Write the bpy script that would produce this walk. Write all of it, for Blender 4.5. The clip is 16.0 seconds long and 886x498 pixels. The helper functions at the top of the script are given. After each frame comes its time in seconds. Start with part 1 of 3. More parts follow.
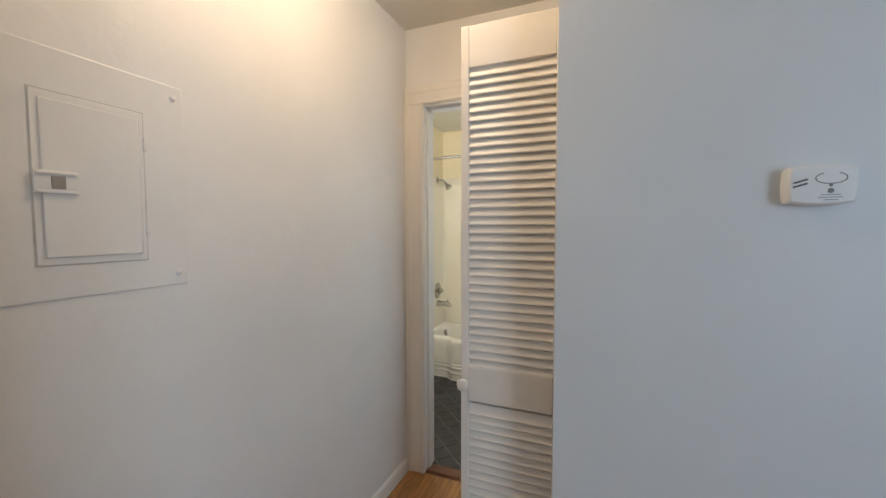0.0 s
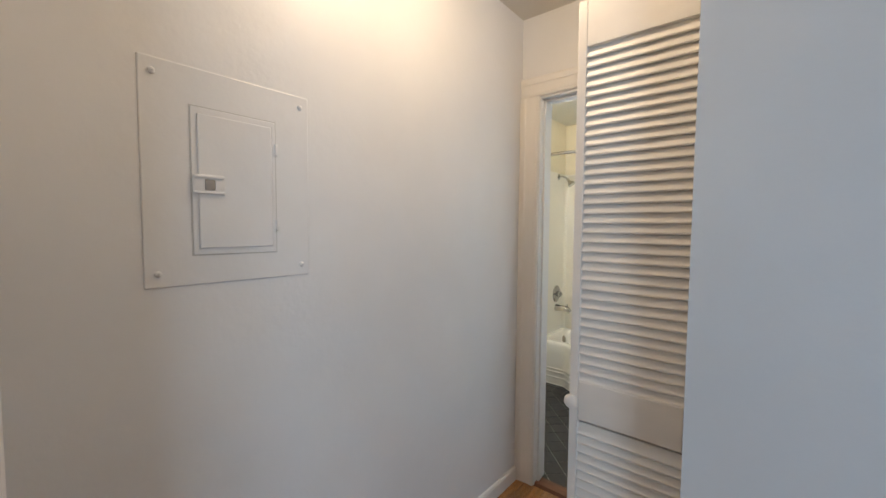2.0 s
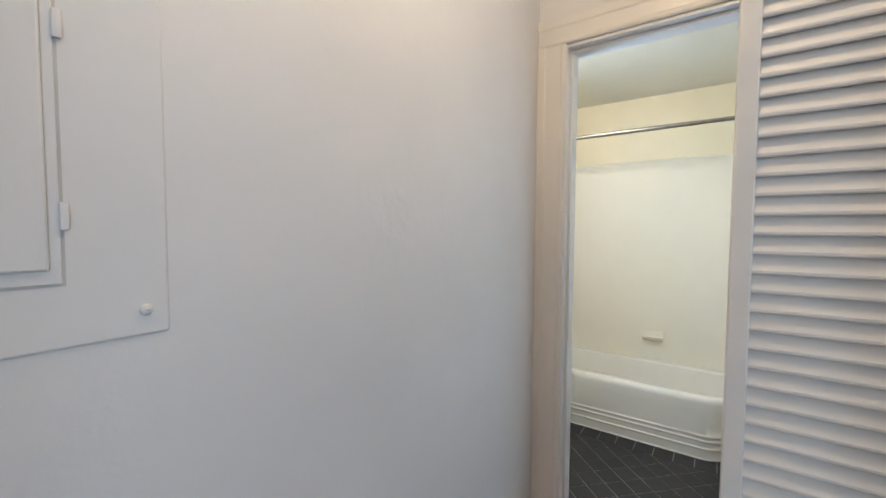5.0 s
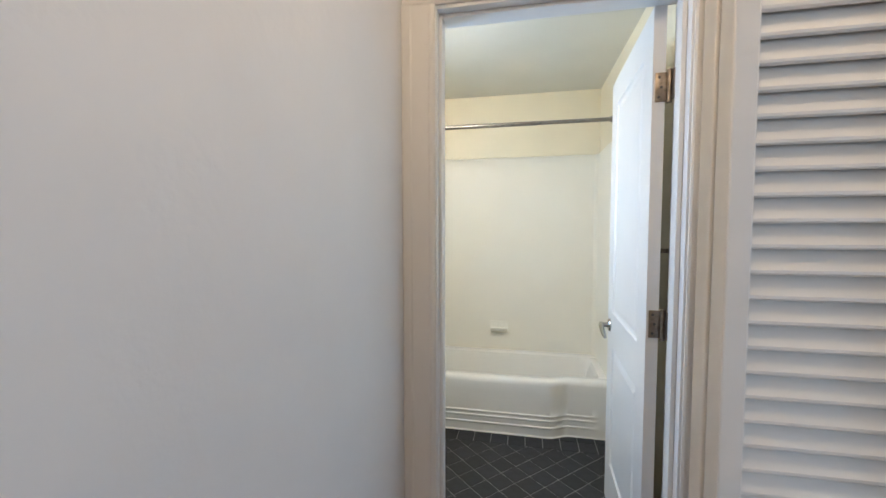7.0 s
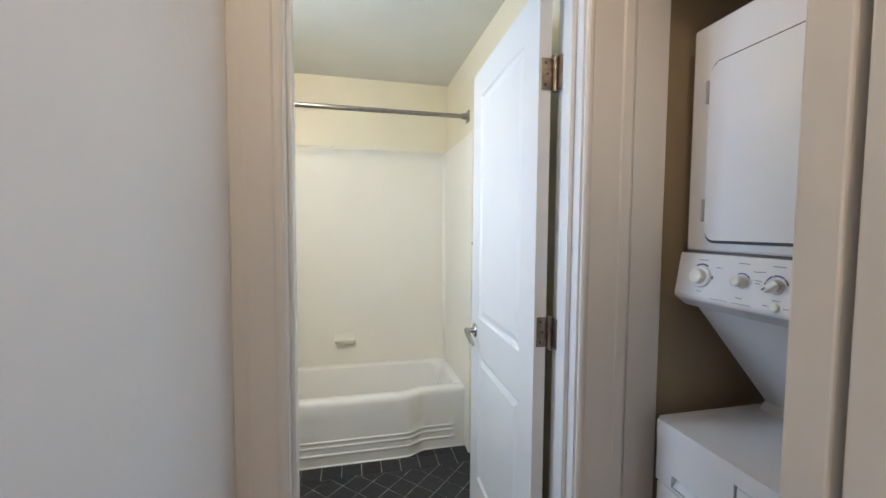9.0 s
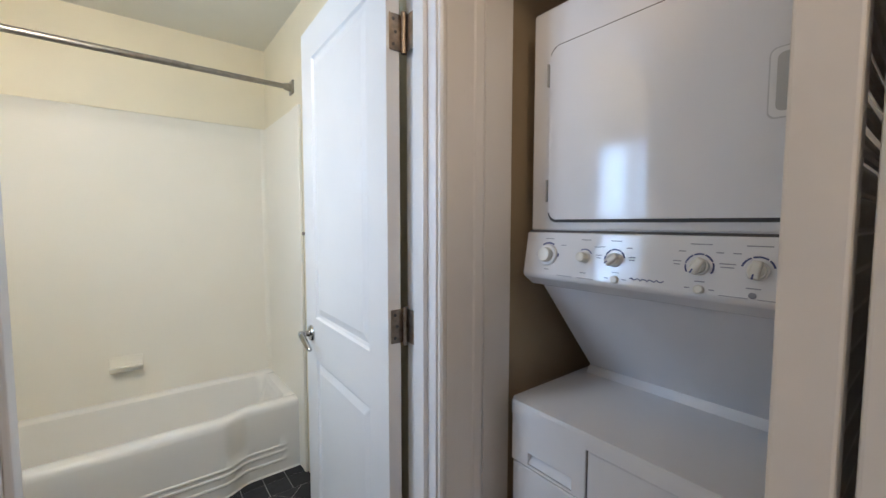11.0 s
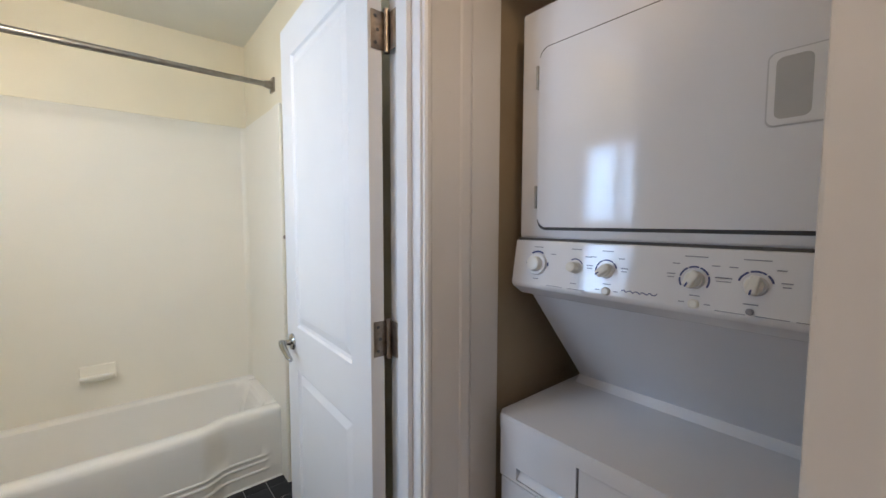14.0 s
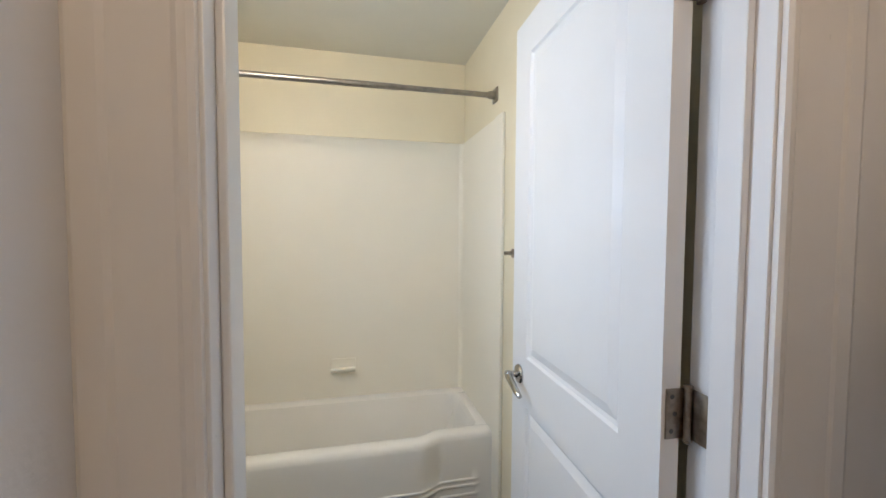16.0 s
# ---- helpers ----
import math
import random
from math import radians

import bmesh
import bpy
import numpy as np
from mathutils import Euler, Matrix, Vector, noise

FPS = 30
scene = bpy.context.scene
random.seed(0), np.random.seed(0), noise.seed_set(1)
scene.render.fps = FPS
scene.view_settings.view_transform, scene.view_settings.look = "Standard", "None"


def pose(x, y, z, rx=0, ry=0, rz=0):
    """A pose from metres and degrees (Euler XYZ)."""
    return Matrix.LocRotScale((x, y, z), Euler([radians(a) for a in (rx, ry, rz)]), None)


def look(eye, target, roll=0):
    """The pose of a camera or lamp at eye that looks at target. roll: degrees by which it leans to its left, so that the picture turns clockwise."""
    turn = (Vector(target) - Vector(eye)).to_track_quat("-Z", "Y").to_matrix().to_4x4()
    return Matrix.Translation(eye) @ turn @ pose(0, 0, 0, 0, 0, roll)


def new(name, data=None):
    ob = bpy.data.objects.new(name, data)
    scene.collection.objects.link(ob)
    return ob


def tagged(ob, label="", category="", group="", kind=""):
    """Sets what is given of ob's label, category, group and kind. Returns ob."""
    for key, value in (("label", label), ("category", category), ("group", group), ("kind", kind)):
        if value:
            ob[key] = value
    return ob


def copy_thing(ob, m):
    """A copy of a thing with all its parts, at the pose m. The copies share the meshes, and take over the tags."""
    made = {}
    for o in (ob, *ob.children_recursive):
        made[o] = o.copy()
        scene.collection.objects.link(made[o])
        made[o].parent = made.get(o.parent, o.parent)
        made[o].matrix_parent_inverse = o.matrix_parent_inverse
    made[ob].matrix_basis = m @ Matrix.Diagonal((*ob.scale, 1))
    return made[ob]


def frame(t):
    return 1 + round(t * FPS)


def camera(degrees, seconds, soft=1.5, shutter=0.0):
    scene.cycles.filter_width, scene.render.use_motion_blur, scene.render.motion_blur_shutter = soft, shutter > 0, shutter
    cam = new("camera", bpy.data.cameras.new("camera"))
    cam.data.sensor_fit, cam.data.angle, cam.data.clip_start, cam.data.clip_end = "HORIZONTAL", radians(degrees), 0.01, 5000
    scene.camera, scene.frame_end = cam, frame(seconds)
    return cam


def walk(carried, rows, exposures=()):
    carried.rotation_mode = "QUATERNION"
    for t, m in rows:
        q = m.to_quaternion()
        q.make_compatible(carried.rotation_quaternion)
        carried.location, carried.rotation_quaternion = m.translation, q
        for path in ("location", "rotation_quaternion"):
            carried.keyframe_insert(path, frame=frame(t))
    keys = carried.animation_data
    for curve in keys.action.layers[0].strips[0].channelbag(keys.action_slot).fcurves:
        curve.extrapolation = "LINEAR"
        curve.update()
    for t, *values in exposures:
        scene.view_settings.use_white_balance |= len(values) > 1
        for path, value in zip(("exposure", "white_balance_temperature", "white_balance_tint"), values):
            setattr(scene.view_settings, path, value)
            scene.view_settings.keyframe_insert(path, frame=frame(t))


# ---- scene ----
cam = camera(97.0, 16.0)
PATH = [
    (0, (1.02, -1.944, 1.381), (0.259, -0.097, 1.274), -0.1),
    (0.5, (1.016, -1.945, 1.386), (0.073, -0.184, 1.278), 0.1),
    (1, (1.019, -1.934, 1.391), (-0.077, -0.265, 1.279), 0.3),
    (1.5, (1.035, -1.909, 1.386), (-0.174, -0.319, 1.274), 0.3),
    (2, (1.037, -1.867, 1.376), (-0.25, -0.34, 1.266), 0.4),
    (2.5, (0.988, -1.815, 1.368), (-0.333, -0.318, 1.255), 0.5),
    (3, (0.881, -1.722, 1.375), (-0.443, -0.226, 1.262), 0.3),
    (3.2, (0.852, -1.688, 1.371), (-0.473, -0.194, 1.262), 0.3),
    (5.5, (0.505, -1.431, 1.368), (-0.485, 0.304, 1.262), 0.1),
    (6, (0.453, -1.417, 1.375), (-0.33, 0.42, 1.259), 0.0),
    (6.5, (0.434, -1.329, 1.357), (-0.170, 0.569, 1.244), 0.3),
    (7, (0.381, -1.222, 1.359), (-0.024, 0.733, 1.247), -0.1),
    (7.5, (0.326, -1.138, 1.353), (0.095, 0.843, 1.241), 0.4),
    (8, (0.278, -1.072, 1.351), (0.266, 0.925, 1.24), 0.6),
    (8.5, (0.27, -0.995, 1.353), (0.487, 0.991, 1.243), 0.4),
    (9, (0.254, -0.919, 1.353), (0.698, 1.028, 1.243), 0.4),
    (9.5, (0.26, -0.842, 1.348), (0.934, 1.038, 1.241), 0.4),
    (10, (0.273, -0.78, 1.342), (1.176, 1.001, 1.233), 0.2),
    (10.2, (0.273, -0.758, 1.336), (1.265, 0.975, 1.228), 0.3),
    (12.3, (0.264, -0.737, 1.295), (1.623, 0.724, 1.145), -0.1),
    (12.5, (0.265, -0.734, 1.293), (1.634, 0.717, 1.152), 0.1),
    (13, (0.277, -0.724, 1.304), (1.653, 0.72, 1.161), 0.1),
    (13.5, (0.293, -0.719, 1.321), (1.661, 0.733, 1.177), 0.1),
    (14, (0.302, -0.713, 1.339), (1.574, 0.824, 1.2), 0.1),
    (14.5, (0.299, -0.668, 1.352), (1.396, 1.0, 1.23), -0.1),
    (15, (0.284, -0.575, 1.365), (1.166, 1.218, 1.261), 0.2),
    (15.5, (0.252, -0.516, 1.36), (0.932, 1.362, 1.27), 0.3),
    (16, (0.252, -0.438, 1.361), (0.698, 1.51, 1.27), 0.3),
]
walk(cam, [(t, look(eye, target, roll)) for t, eye, target, roll in PATH],
     [(0, .58, 6900, 12), (2.5, .64, 6450, 12), (5.5, .66, 6150, 11), (7, .64, 6150, 12), (9, .55, 6200, 13), (12.5, .48, 6300, 16), (14.5, .44, 6500, 17), (15.5, .39, 6750, 18), (16, .38, 6550, 16)])

# ---- world and light ----
w = bpy.data.worlds.new("sky")
scene.world = w
w.use_nodes = True
sky = w.node_tree.nodes.new("ShaderNodeTexSky")
sky.sky_type, sky.sun_disc, sky.sun_elevation, sky.sun_rotation = "NISHITA", False, radians(40), radians(200)
bg = w.node_tree.nodes["Background"]
bg.inputs[1].default_value = 0.1
w.node_tree.links.new(sky.outputs[0], bg.inputs[0])


def area(name, m, sx, sy, power, color):
    li = bpy.data.lights.new(name, "AREA")
    li.shape, li.size, li.size_y, li.energy, li.color = "RECTANGLE", sx, sy, power, color
    ob = new(name, li)
    ob.matrix_world = m
    return ob


sun = bpy.data.lights.new("sun", "SUN")
sun.energy, sun.angle, sun.color = 2.0, radians(0.5), (1, .95, .88)
new("sun", sun).matrix_world = pose(0, 0, 6, 50, 0, 200)
# daylight in the openings of the two windows
area("bath_window_light", look((-.695, .54, 1.59), (1, .54, 1.52)), .54, .58, 15.5, (.46, .70, 1))
area("room_window_light", look((3.27, -3.15, 1.45), (0, -1.6, 1.35)), 1.1, 1.35, 29, (.55, .76, 1))
# the warm ceiling lamp of the hall; an added fill light for the bathroom
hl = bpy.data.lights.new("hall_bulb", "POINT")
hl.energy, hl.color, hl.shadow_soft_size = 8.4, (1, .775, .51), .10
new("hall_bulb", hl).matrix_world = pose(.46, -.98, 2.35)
area("bath_fill_light", look((-.20, .35, 2.31), (-.20, 1.20, 1.73)), .16, .16, 6.6, (1, .89, .73))


# ---- materials ----
def mat(name, color, rough=.5, metal=0.0, vary=.06, scale=6.0, bump=.0, bscale=180.0, stretch=(1, 1, 1), coat=0.0, grain=0.0, gscale=60.0):
    m = bpy.data.materials.new(name)
    m.use_nodes = True
    nt = m.node_tree
    N, L = nt.nodes, nt.links
    b = N["Principled BSDF"]
    b.inputs["Metallic"].default_value, b.inputs["Roughness"].default_value, b.inputs["Coat Weight"].default_value = metal, rough, coat
    tc, mp = N.new("ShaderNodeTexCoord"), N.new("ShaderNodeMapping")
    mp.inputs["Scale"].default_value = stretch
    L.new(tc.outputs["Object"], mp.inputs[0])
    n1, n2 = N.new("ShaderNodeTexNoise"), N.new("ShaderNodeTexNoise")
    n1.inputs["Scale"].default_value, n2.inputs["Scale"].default_value = scale, gscale
    n1.inputs["Detail"].default_value, n2.inputs["Detail"].default_value = 5, 4
    L.new(mp.outputs[0], n1.inputs["Vector"])
    L.new(mp.outputs[0], n2.inputs["Vector"])
    r = N.new("ShaderNodeValToRGB")
    lo = tuple(c * (1 - vary) for c in color)
    hi = tuple(min(1, c * (1 + vary * .6)) for c in color)
    r.color_ramp.elements[0].position, r.color_ramp.elements[1].position = .35, .65
    r.color_ramp.elements[0].color, r.color_ramp.elements[1].color = (*lo, 1), (*hi, 1)
    L.new(n1.outputs[0], r.inputs[0])
    col = r.outputs[0]
    if grain:
        mx = N.new("ShaderNodeMix")
        mx.data_type, mx.blend_type = "RGBA", "MULTIPLY"
        mx.inputs[0].default_value = grain
        L.new(col, mx.inputs[6])
        L.new(n2.outputs[0], mx.inputs[7])
        col = mx.outputs[2]
    L.new(col, b.inputs["Base Color"])
    mr = N.new("ShaderNodeMapRange")
    mr.inputs[3].default_value, mr.inputs[4].default_value = rough * .85, min(1, rough * 1.15)
    L.new(n2.outputs[0], mr.inputs[0])
    L.new(mr.outputs[0], b.inputs["Roughness"])
    if bump:
        n3, bp = N.new("ShaderNodeTexNoise"), N.new("ShaderNodeBump")
        n3.inputs["Scale"].default_value, n3.inputs["Detail"].default_value = bscale, 3
        bp.inputs["Strength"].default_value, bp.inputs["Distance"].default_value = bump, .004
        L.new(mp.outputs[0], n3.inputs["Vector"])
        L.new(n3.outputs[0], bp.inputs["Height"])
        L.new(bp.outputs[0], b.inputs["Normal"])
    return m


def vary_by_object(m, amount):
    """Lighten and darken each piece at random."""
    nt = m.node_tree
    b = nt.nodes["Principled BSDF"]
    src = b.inputs["Base Color"].links[0].from_socket
    oi, mr, hs = nt.nodes.new("ShaderNodeObjectInfo"), nt.nodes.new("ShaderNodeMapRange"), nt.nodes.new("ShaderNodeHueSaturation")
    mr.inputs[3].default_value, mr.inputs[4].default_value = 1 - amount, 1 + amount
    nt.links.new(oi.outputs["Random"], mr.inputs[0])
    nt.links.new(mr.outputs[0], hs.inputs["Value"])
    nt.links.new(src, hs.inputs["Color"])
    nt.links.new(hs.outputs[0], b.inputs["Base Color"])
    return m


WALL = mat("wall_paint", (.78, .765, .75), .42, vary=.035, scale=2.2, bump=.16, bscale=38)
# the room's walls: like wall_paint, slightly darker and bluer
ROOM = mat("room_wall_cool", (.72, .74, .755), .45, vary=.035, scale=2.2, bump=.16, bscale=38)
wn, wl = WALL.node_tree.nodes, WALL.node_tree.links
# patched plaster: rough paint in a few places
wm, wr, wf, wx, wb = wn.new("ShaderNodeTexNoise"), wn.new("ShaderNodeMapRange"), wn.new("ShaderNodeTexNoise"), wn.new("ShaderNodeMath"), wn.new("ShaderNodeBump")
wm.inputs["Scale"].default_value, wf.inputs["Scale"].default_value, wf.inputs["Detail"].default_value = 3.0, 42, 4
wr.inputs[1].default_value, wr.inputs[2].default_value = .56, .68
wx.operation = "MULTIPLY"
wb.inputs["Strength"].default_value, wb.inputs["Distance"].default_value = .45, .004
wc = next(n for n in wn if n.type == "TEX_COORD")
for n in (wm, wf):
    wl.new(wc.outputs["Object"], n.inputs["Vector"])
wl.new(wm.outputs[0], wr.inputs[0])
wl.new(wr.outputs[0], wx.inputs[0])
wl.new(wf.outputs[0], wx.inputs[1])
wl.new(wx.outputs[0], wb.inputs["Height"])
wl.new(next(n for n in wn if n.type == "BUMP" and n != wb).outputs[0], wb.inputs["Normal"])
wl.new(wb.outputs[0], wn["Principled BSDF"].inputs["Normal"])
CREAM = mat("cream_paint", (.82, .745, .56), .45, vary=.03, scale=3, bump=.1, bscale=60)
CEIL = mat("ceiling_paint", (.74, .70, .63), .8, vary=.03, scale=3, bump=.12, bscale=70)
BCEIL = mat("bath_ceiling_paint", (.76, .735, .64), .6, vary=.03, scale=3, bump=.1, bscale=70)
# dark brown-beige on the closet's inner walls
BEIGE = mat("closet_dark_beige", (.40, .315, .21), .7, vary=.06, scale=4, bump=.12, bscale=60)
TRIM = mat("trim_paint", (.80, .765, .72), .30, vary=.03, scale=5, bump=.1, bscale=30, stretch=(1, 1, .25))
DOOR = mat("door_paint", (.82, .82, .82), .30, vary=.02, scale=4)
LOUVER = mat("louver_paint", (.80, .755, .70), .36, vary=.04, scale=9, bump=.12, bscale=50, stretch=(.3, 1, 1))
PANEL = mat("panel_paint", (.775, .76, .742), .34, vary=.02, scale=5, bump=.1, bscale=45)
ENAMEL = mat("appliance_enamel", (.80, .80, .81), .09, vary=.012, scale=5, bump=.010, bscale=120)
SLOPE = mat("appliance_back_enamel", (.72, .72, .74), .24, vary=.02, scale=5, bump=.04, bscale=260)
PLASTIC = mat("white_plastic", (.80, .80, .79), .3, vary=.015, scale=8)
KNOB = mat("knob_plastic", (.80, .78, .71), .3, vary=.02, scale=20)
SEAM = mat("seam", (.10, .095, .09), .7, vary=.1)
GREY = mat("handle_pocket", (.46, .46, .44), .45, vary=.05)
INK = mat("print_grey", (.30, .31, .35), .5, vary=.05)
BLUE = mat("print_blue", (.07, .09, .22), .5, vary=.05)
TUB = mat("tub_enamel", (.84, .82, .765), .16, vary=.015, scale=4)
SURR = mat("surround_acrylic", (.87, .83, .72), .38, vary=.015, scale=3, bump=.03, bscale=16)
CHROME = mat("chrome", (.48, .47, .45), .14, 1, vary=.05, scale=20)
NICKEL = mat("satin_nickel", (.38, .345, .30), .32, 1, vary=.12, scale=40)
BRONZE = mat("hinge_metal", (.34, .28, .225), .36, 1, vary=.25, scale=60)
TILE = vary_by_object(mat("slate_tile", (.021, .022, .027), .45, vary=.28, scale=22, bump=.25, bscale=45), .28)
GROUT = mat("grout", (.46, .45, .44), .85, vary=.35, scale=14)
WOOD = vary_by_object(mat("oak_floor", (.40, .175, .05), .28, vary=.28, scale=5, stretch=(9, .8, 9), bump=.06, bscale=40, coat=.3), .14)
SILL = mat("threshold_wood", (.16, .055, .022), .35, vary=.3, scale=6, stretch=(.8, 9, 9))
SCREEN = mat("alarm_grey", (.22, .22, .23), .5)
GLASS = bpy.data.materials.new("window_glass")
GLASS.use_nodes = True
gn, gl = GLASS.node_tree.nodes, GLASS.node_tree.links
tr, gs, mx = gn.new("ShaderNodeBsdfTransparent"), gn.new("ShaderNodeBsdfGlossy"), gn.new("ShaderNodeMixShader")
gs.inputs["Roughness"].default_value, mx.inputs[0].default_value = .03, .07
gl.new(tr.outputs[0], mx.inputs[1])
gl.new(gs.outputs[0], mx.inputs[2])
gl.new(mx.outputs[0], gn["Material Output"].inputs[0])


# ---- mesh helpers ----
def link(name, bm, material, parent=None, smooth=False):
    me = bpy.data.meshes.new(name)
    bmesh.ops.recalc_face_normals(bm, faces=bm.faces)
    bm.to_mesh(me)
    bm.free()
    me.materials.append(material)
    if smooth:
        for p in me.polygons:
            p.use_smooth = True
        me.set_sharp_from_angle(angle=radians(38))
        for p in me.polygons:
            if p.area > .006:
                p.use_smooth = False
    ob = new(name, me)
    ob.parent = parent
    return ob


def part(name, bm, material, parent, label="", smooth=True):
    ob = link(name, bm, material, parent, smooth)
    return tagged(ob, label) if label else ob


def thing(name, m, label, category, group=""):
    ob = new(name)
    ob.empty_display_size = .1
    ob.matrix_world = m
    return tagged(ob, label, category, group)


def add_box(bm, x0, x1, y0, y1, z0, z1, bevel=0.0, seg=2, m=None):
    t = Matrix.Translation(((x0 + x1) / 2, (y0 + y1) / 2, (z0 + z1) / 2)) @ Matrix.Diagonal((x1 - x0, y1 - y0, z1 - z0, 1))
    v = bmesh.ops.create_cube(bm, size=1, matrix=(m or Matrix()) @ t)["verts"]
    if bevel:
        es = list({e for q in v for e in q.link_edges})
        bmesh.ops.bevel(bm, geom=es, offset=bevel, segments=seg, profile=.5, affect="EDGES")
    return bm


def box(*a, **k):
    return add_box(bmesh.new(), *a, **k)


def lathe(profile, m, n=28):
    """Turn (radius, height) pairs about z, then place by m."""
    bm = bmesh.new()
    rings = []
    for r, h in profile:
        rings.append([bm.verts.new(m @ Vector((r * math.cos(2 * math.pi * i / n), r * math.sin(2 * math.pi * i / n), h))) for i in range(n)])
    for a, b in zip(rings, rings[1:]):
        for i in range(n):
            bm.faces.new((a[i], a[(i + 1) % n], b[(i + 1) % n], b[i]))
    bm.faces.new(rings[0][::-1])
    bm.faces.new(rings[-1])
    return bm


def tube(points, radius, n=14):
    bm = bmesh.new()
    rings = []
    for i, p in enumerate(points):
        p = Vector(p)
        d = (Vector(points[min(i + 1, len(points) - 1)]) - Vector(points[max(i - 1, 0)])).normalized()
        q = d.to_track_quat("Z", "Y")
        r = radius[i] if isinstance(radius, (list, tuple)) else radius
        rings.append([bm.verts.new(p + q @ Vector((r * math.cos(2 * math.pi * k / n), r * math.sin(2 * math.pi * k / n), 0))) for k in range(n)])
    for a, b in zip(rings, rings[1:]):
        for k in range(n):
            bm.faces.new((a[k], a[(k + 1) % n], b[(k + 1) % n], b[k]))
    bm.faces.new(rings[0][::-1])
    bm.faces.new(rings[-1])
    return bm


def extrude(poly, axis, a, b, bevel=0.0):
    """Prism of a 2D polygon along one axis: 'x' takes (y, z), 'y' takes (x, z), 'z' takes (x, y)."""
    bm = bmesh.new()
    put = {"x": lambda u, v, w: (w, u, v), "y": lambda u, v, w: (u, w, v), "z": lambda u, v, w: (u, v, w)}[axis]
    A = [bm.verts.new(put(u, v, a)) for u, v in poly]
    B = [bm.verts.new(put(u, v, b)) for u, v in poly]
    bm.faces.new(A)
    bm.faces.new(B[::-1])
    for i in range(len(poly)):
        j = (i + 1) % len(poly)
        bm.faces.new((A[i], B[i], B[j], A[j]))
    if bevel:
        bmesh.ops.bevel(bm, geom=list(bm.edges), offset=bevel, segments=2, profile=.5, affect="EDGES")
    return bm


def round_rect(u0, u1, v0, v1, r, n=5):
    pts = []
    for cu, cv, a0 in ((u1 - r, v1 - r, 0), (u0 + r, v1 - r, 90), (u0 + r, v0 + r, 180), (u1 - r, v0 + r, 270)):
        for i in range(n + 1):
            a = radians(a0 + 90 * i / n)
            pts.append((cu + r * math.cos(a), cv + r * math.sin(a)))
    return pts


def wall(name, x0, x1, y0, y1, z0, z1, material, label=""):
    return tagged(link(name, box(x0, x1, y0, y1, z0, z1), material), label or "painted plaster wall", "wall", kind="structure")


# ---- large structure ----
HZ, BZ = 2.45, 2.392
XR, BX0, BX1, BY1 = .905, -.585, .935, 1.955
wall("wall_left", -.12, 0, -4.5, .12, 0, HZ, WALL, "off-white painted hallway wall with fine roller texture")
wall("wall_entry", 0, .735, -1.995, -1.880, 0, HZ, WALL, "painted wing wall where the hall opens to the room")
wall("wall_end_left", 0, .104, 0, .12, 0, HZ, WALL)
wall("wall_end_over_door", .104, .836, 0, .12, 2.05, HZ, WALL, "off-white wall above the bathroom doorway")
wall("wall_end_right", .836, 1.07, 0, .12, 0, HZ, WALL)
wall("wall_near", XR, 3.2, -.905, -.79, 0, HZ, ROOM, "pale blue-grey room wall")
wall("wall_closet_header", XR + .02, 1.04, -.79, 0, 2.06, HZ, WALL, "white wall above the laundry closet opening")
wall("wall_closet_far", 1.07, 2.0, .012, .12, 0, HZ, BEIGE, "dark beige closet side wall")
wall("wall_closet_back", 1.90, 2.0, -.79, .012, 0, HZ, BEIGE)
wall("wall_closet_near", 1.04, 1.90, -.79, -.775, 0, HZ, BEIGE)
# unseen walls, added to close the room against outside light
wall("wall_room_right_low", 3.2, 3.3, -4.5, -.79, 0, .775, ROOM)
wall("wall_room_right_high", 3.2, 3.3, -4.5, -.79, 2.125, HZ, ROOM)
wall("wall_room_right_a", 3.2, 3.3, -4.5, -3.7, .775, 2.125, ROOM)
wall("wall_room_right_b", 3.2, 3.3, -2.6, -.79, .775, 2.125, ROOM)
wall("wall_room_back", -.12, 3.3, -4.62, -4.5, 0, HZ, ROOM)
wall("wall_bath_back", BX0 - .1, BX1 + .1, BY1, BY1 + .1, 0, HZ, CREAM, "cream-yellow painted bathroom wall above the tub")
wall("wall_bath_right", BX1, BX1 + .1, .12, BY1, 0, HZ, CREAM, "cream-yellow painted bathroom wall")
wall("wall_bath_left_low", BX0 - .1, BX0, .12, BY1, 0, 1.30, CREAM)
wall("wall_bath_left_high", BX0 - .1, BX0, .12, BY1, 1.88, HZ, CREAM)
wall("wall_bath_left_a", BX0 - .1, BX0, .12, .27, 1.30, 1.88, CREAM)
wall("wall_bath_left_b", BX0 - .1, BX0, .81, BY1, 1.30, 1.88, CREAM)
wall("wall_bath_front", BX0 - .1, 0, .02, .12, 0, HZ, CREAM)
tagged(link("ceiling_hall", box(-.12, 3.3, -4.62, .12, HZ, HZ + .1), CEIL), "matt off-white ceiling", "ceiling", kind="structure")
tagged(link("ceiling_bath", box(BX0, BX1, .12, BY1, BZ, BZ + .05), BCEIL), "matt cream bathroom ceiling", "ceiling", kind="structure")
floor = tagged(link("floor", extrude([(-.12, -4.62), (3.3, -4.62), (3.3, -.79), (1.06, -.79), (1.06, .03), (-.12, .03)], "z", -.08, -.008), SILL), "glossy orange oak strip floor", "floor", kind="structure")
bfloor = tagged(link("floor_bath", box(BX0 - .1, BX1 + .1, .09, BY1 + .1, -.08, -.0025), GROUT), "dark slate tiles laid diagonally with pale grout", "floor", kind="structure")
